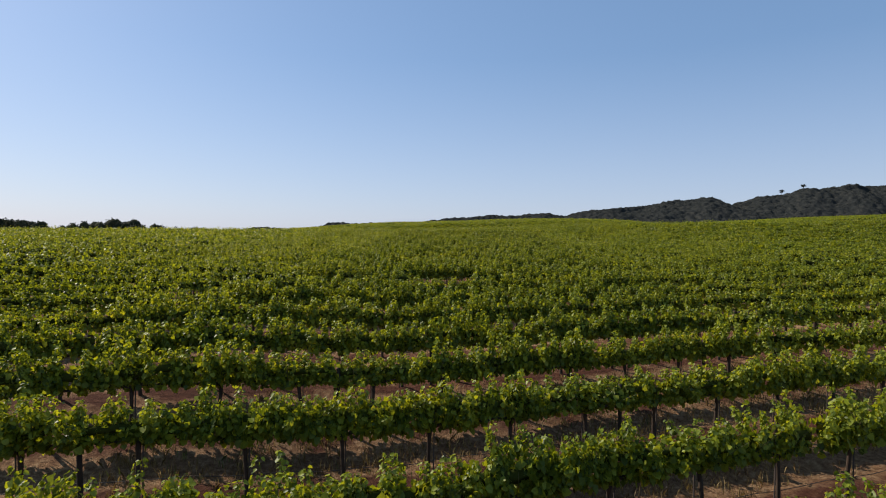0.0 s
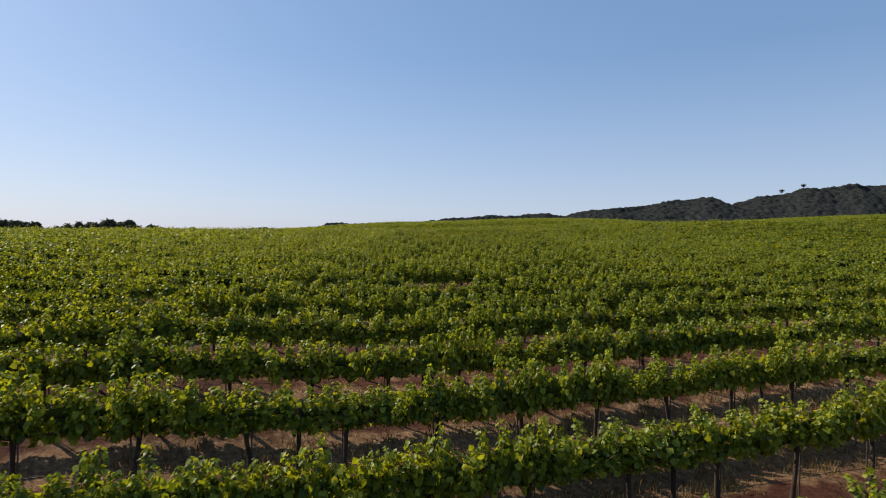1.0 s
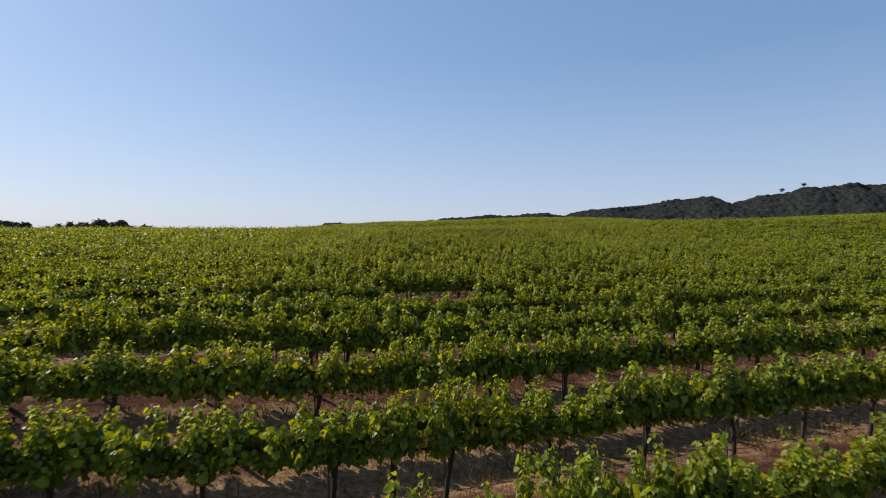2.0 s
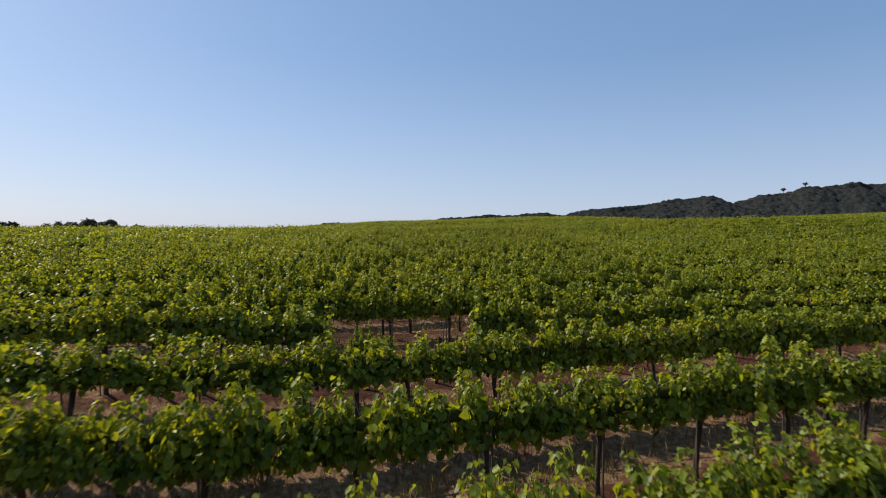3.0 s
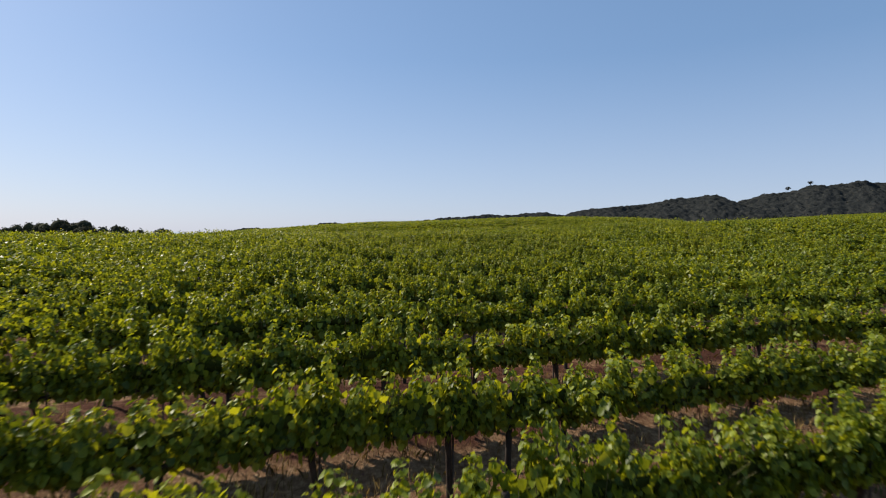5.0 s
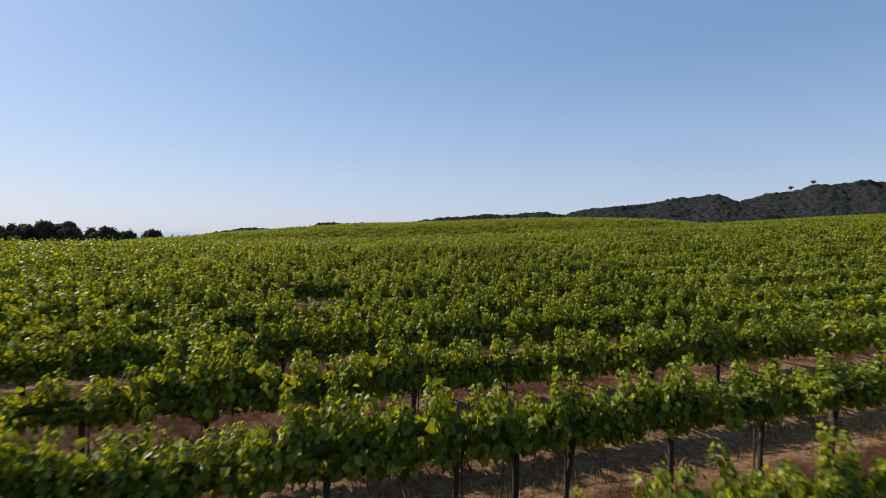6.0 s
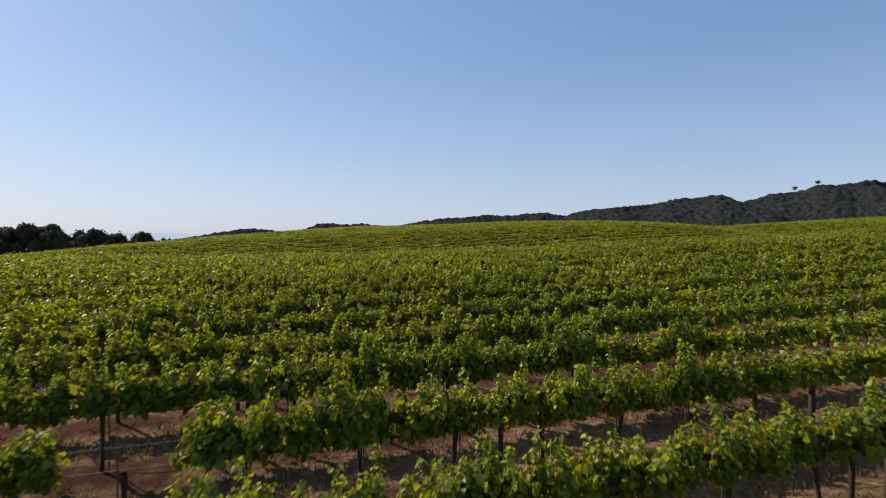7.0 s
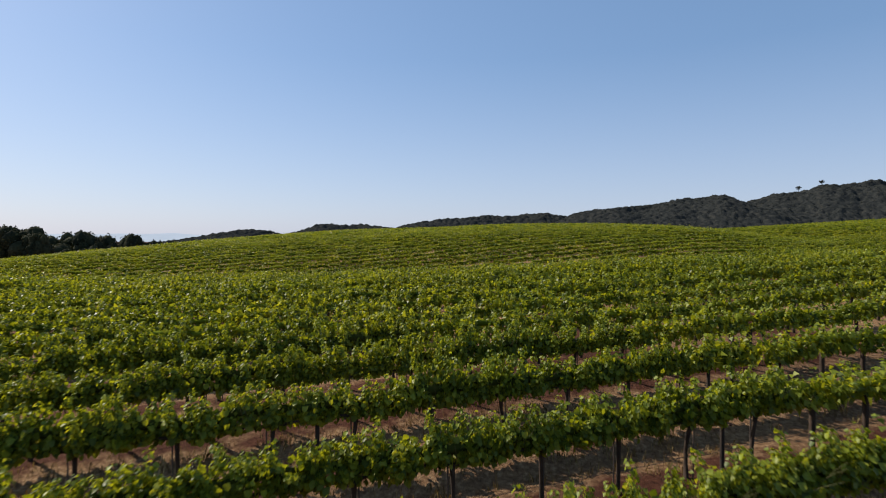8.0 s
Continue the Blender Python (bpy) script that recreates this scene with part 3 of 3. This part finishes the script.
def wooded_hill(keys, distance, front, back, floor, label, leaves, tall, cell, step):
    """A ridge given by its crest line, covered with trees."""
    lo, hi = keys[0][0], keys[-1][0]
    g, crest = table(keys, lo, hi, 1.0, 4)

    def height(x, y):
        d = y - distance
        s = np.where(d < 0, 1 - ease(-d / front), 1 - ease(d / back))
        fold = 1 + 0.06 * np.sin(x * 0.045 + y * 0.02) * (d < -20) + 0.03 * np.sin(x * 0.11 - y * 0.06) * (d < -10)
        return floor + (np.interp(x, g, crest) - tall - floor) * s * fold

    def wooded(x, y):
        return height(x, y) + 0.75 * crowns(x, y, cell) + 0.45 * crowns(x + 31, y - 17, cell * 0.4) - 0.55 * tall
    hx, hy = np.arange(lo, hi + 1, step), np.concatenate([np.arange(distance - front, distance - 0.8 * front, front / 14), np.arange(distance - 0.8 * front, distance + 14, step * 1.15),
                                                         np.arange(distance + 14, distance + back + 1, back / 5)])
    hill = tagged(new("wooded_hill", grid_mesh("wooded_hill", hx, hy, wooded)), label, "hill", kind="structure")
    hill.data.materials.append(WOOD_FLOOR)
    x, y = rng.uniform(lo, hi, leaves), distance - 0.75 * front * rng.random(leaves) ** 1.4 + 8 * rng.random(leaves)
    at = np.stack([x, y, wooded(x, y) + rng.uniform(-0.1, 0.35, leaves)], -1)
    d = rng.normal(0, 0.6, at.shape) + np.array([0, -0.3, 0.8])
    c = place_leaves(at, d, rng.normal(0, 1, d.shape), tall * rng.uniform(0.12, 0.34, leaves), LEAF_PLAIN - np.array([0, 0.5, 0]))
    me = mesh_from("woodland", c, leaf_faces(leaves, FACE_PLAIN, 4))
    me.materials.append(WOOD_LEAF)
    return tagged(new("woodland", me), "dark green woodland of small round trees on the hill", "woodland", kind="stuff")


wooded_hill(((60, -8), (120, 8), (144, 23), (155, 29), (183, 38), (220, 39.5), (261, 45), (289, 49), (318, 53), (330, 53), (355, 45.5), (388, 55), (430, 61), (456, 65), (493, 71), (555, 73),
             (640, 74), (760, 66)), 700, 230, 120, -14, "long dark wooded hill beyond the vineyard", 26000, 3.7, 4.8, 1.45)
wooded_hill(((-130, -3), (-70, 18), (-25, 30), (20, 35), (50, 36), (84, 41), (120, 40), (165, 45), (210, 40), (260, 26), (330, 8)), 950, 150, 100, -14, "low wooded ridge behind the field", 6000, 5, 6.5, 1.6)
wooded_hill(((-600, -8), (-520, 4), (-465, 16), (-421, 22), (-372, 20), (-330, 10), (-289, 22), (-240, 36), (-200, 31), (-163, 35), (-110, 29), (-37, 18), (60, -3)), 1300, 150, 120, -15,
            "low wooded ridge far off", 6000, 6, 7.5, 2.0)


def far_mountains():
    m, nt, p = material("hazy_mountains")
    where = position(nt)
    # distance haze painted as a pale blue glow of the slopes themselves
    col = ramp(nt, noise_at(nt, where, 0.004, 5), [(0.3, (0.28, 0.37, 0.47)), (0.7, (0.34, 0.43, 0.54))])
    p.inputs["Base Color"].default_value = (0.03, 0.03, 0.03, 1)
    nt.links.new(col, p.inputs["Emission Color"])
    p.inputs["Emission Strength"].default_value = 1.0
    p.inputs["Roughness"].default_value = 1.0
    g, crest = table(((-3000, 6), (-2300, 10), (-2000, 9), (-1880, 16), (-1760, 12), (-1650, 15), (-1560, 21), (-1450, 12), (-1300, 4), (-1100, -12)), -3000, -1100, 5.0, 25)

    def height(x, y):
        return -30 + (np.interp(x, g, crest) + 30) * (1 - ease(np.abs(y - 3400) / 300))
    ob = tagged(new("backdrop", grid_mesh("backdrop", np.arange(-3000, -1099, 20.0), np.linspace(3100, 3700, 13), height)), "pale blue hazy mountains on the horizon", "mountains", kind="structure")
    ob.data.materials.append(m)


far_mountains()


def oak_meshes(kinds=5):
    crowns, trunks = [], []
    for i in range(kinds):
        lobes = 30
        a = rng.uniform(0, 2 * np.pi, lobes)
        rad = 0.36 * np.sqrt(rng.random(lobes))
        mid = np.stack([np.cos(a) * rad, np.sin(a) * rad, 0.22 + 0.50 * rng.random(lobes) * (1 - rad)], -1)
        size = rng.uniform(0.09, 0.20, lobes)
        each = 210
        d = unit(rng.normal(0, 1, (lobes, each, 3)))
        at = mid[:, None] + d * size[:, None, None] * rng.uniform(0.75, 1.1, (lobes, each, 1))
        c = place_leaves(at, d + rng.normal(0, 0.5, d.shape), rng.normal(0, 1, d.shape), rng.uniform(0.020, 0.044, (lobes, each)), LEAF_FAR - np.array([0, 0.5, 0]))
        u, w = np.meshgrid(np.arange(7) * 2 * np.pi / 7, np.linspace(-1.4, 1.4, 5))
        ball = np.stack([np.cos(u) * np.cos(w), np.sin(u) * np.cos(w), np.sin(w)], -1).reshape(-1, 3)
        core = mid[:, None] + ball[None] * size[:, None, None] * rng.uniform(0.78, 1.0, (lobes, 35, 1))
        a_, b_ = np.meshgrid(np.arange(4), np.arange(7), indexing="ij")
        quads = np.stack([a_ * 7 + b_, a_ * 7 + (b_ + 1) % 7, a_ * 7 + 7 + (b_ + 1) % 7, a_ * 7 + 7 + b_], -1).reshape(-1, 4)
        lf = leaf_faces(lobes * each, FACE_FAR, 3)
        kf = (np.arange(lobes)[:, None, None] * 35 + quads[None]).reshape(-1, 4) + lobes * each * 3
        full = np.array([c[..., 0].max() - c[..., 0].min(), c[..., 1].max() - c[..., 1].min(), c[..., 2].max()])
        c = np.concatenate([c.reshape(-1, 3), core.reshape(-1, 3)]) / full
        me = mesh_from("crown", c, np.concatenate([lf.ravel(), kf.ravel()]), np.r_[np.full(len(lf), 3), np.full(len(kf), 4)])
        me.materials.append(OAK_LEAF)
        crowns.append(me)
        sticks = [tube([(0, 0, -0.05), (0.01, 0, 0.1), (0, 0.01, 0.24)], (0.045, 0.034, 0.03), 7)]
        for j in range(5):
            t = mid[j]
            sticks.append(tube([(0, 0.01, 0.2), (t[0] * 0.5, t[1] * 0.5, 0.28), tuple(t)], (0.024, 0.017, 0.007), 5))
        trunks.append(solid("trunk", sticks, OAK_BARK))
    return crowns, trunks


OAK_CROWNS, OAK_TRUNKS = oak_meshes()


def oak(x, y, top, width):
    z = float(ground_height(x, y))
    n = int(rng.integers(0, len(OAK_CROWNS)))
    root = new("oak_tree")
    root.matrix_world = pose(x, y, z, 0, 0, rng.uniform(0, 360))
    h = max(3.0, top - z)
    for name, me in (("trunk", OAK_TRUNKS[n]), ("crown", OAK_CROWNS[n])):
        p = part(name, me, root)
        p.scale = (width, width, h)
    return tagged(root, "dark green spreading oak at the field's edge", "tree", "oaks beyond the field")


for x, y, top, width in ((-136, 251, 3.4, 7.5), (-143.5, 254, 6.3, 16), (-153, 256, 6.0, 15), (-161, 262, 5.0, 12), (-169, 262, 5.2, 13), (-178, 268, 4.4, 12), (-187, 262, 4.8, 13), (-196, 258, 5.4, 14),
                         (-206, 262, 6.2, 15), (-218, 262, 6.0, 16), (-230, 266, 6.0, 16), (-155, 316, 5.2, 19), (-165, 320, 4.2, 18), (-174, 320, 4.6, 19), (-184, 320, 3.6, 19), (-195, 316, 3.8, 20), (-160, 300, -1.0, 16), (-172, 296, -1.0, 16), (-150, 306, -1.6, 12),
                         (-145, 322, 3.6, 11), (-137, 320, 3.8, 14), (-131, 326, 1.0, 6), (-126, 330, 0.4, 5), (-118, 326, 0.6, 4)):
    oak(x, y, top + 0.6, width * 1.2)


def crest_tree(x, y, z, tall, width):
    """A thin tree with an airy, flat crown."""
    root = new("crest_tree")
    root.matrix_world = pose(x, y, z)
    part("trunk", solid("trunk", [tube([(0, 0, -1), (0.2, 0, tall * 0.4), (0, 0, tall * 0.85)], (0.3, 0.22, 0.12), 6)], OAK_BARK), root)
    d = unit(rng.normal(0, 1, (160, 3)))
    at = np.array([0, 0, tall * 0.82]) + d * np.array([width / 2, width / 2, tall * 0.26]) * rng.uniform(0.3, 1, (160, 1))
    c = place_leaves(at, d + rng.normal(0, 0.5, d.shape), rng.normal(0, 1, d.shape), rng.uniform(0.6, 1.2, 160), LEAF_PLAIN - np.array([0, 0.5, 0]))
    me = mesh_from("crown", c, leaf_faces(160, FACE_PLAIN, 4))
    me.materials.append(WOOD_LEAF)
    part("crown", me, root)
    return tagged(root, "lone thin-crowned tree standing on the wooded crest", "tree", "trees on the crest")


crest_tree(424, 700, 55, 9, 6.5)
crest_tree(450, 698, 62, 9, 7)
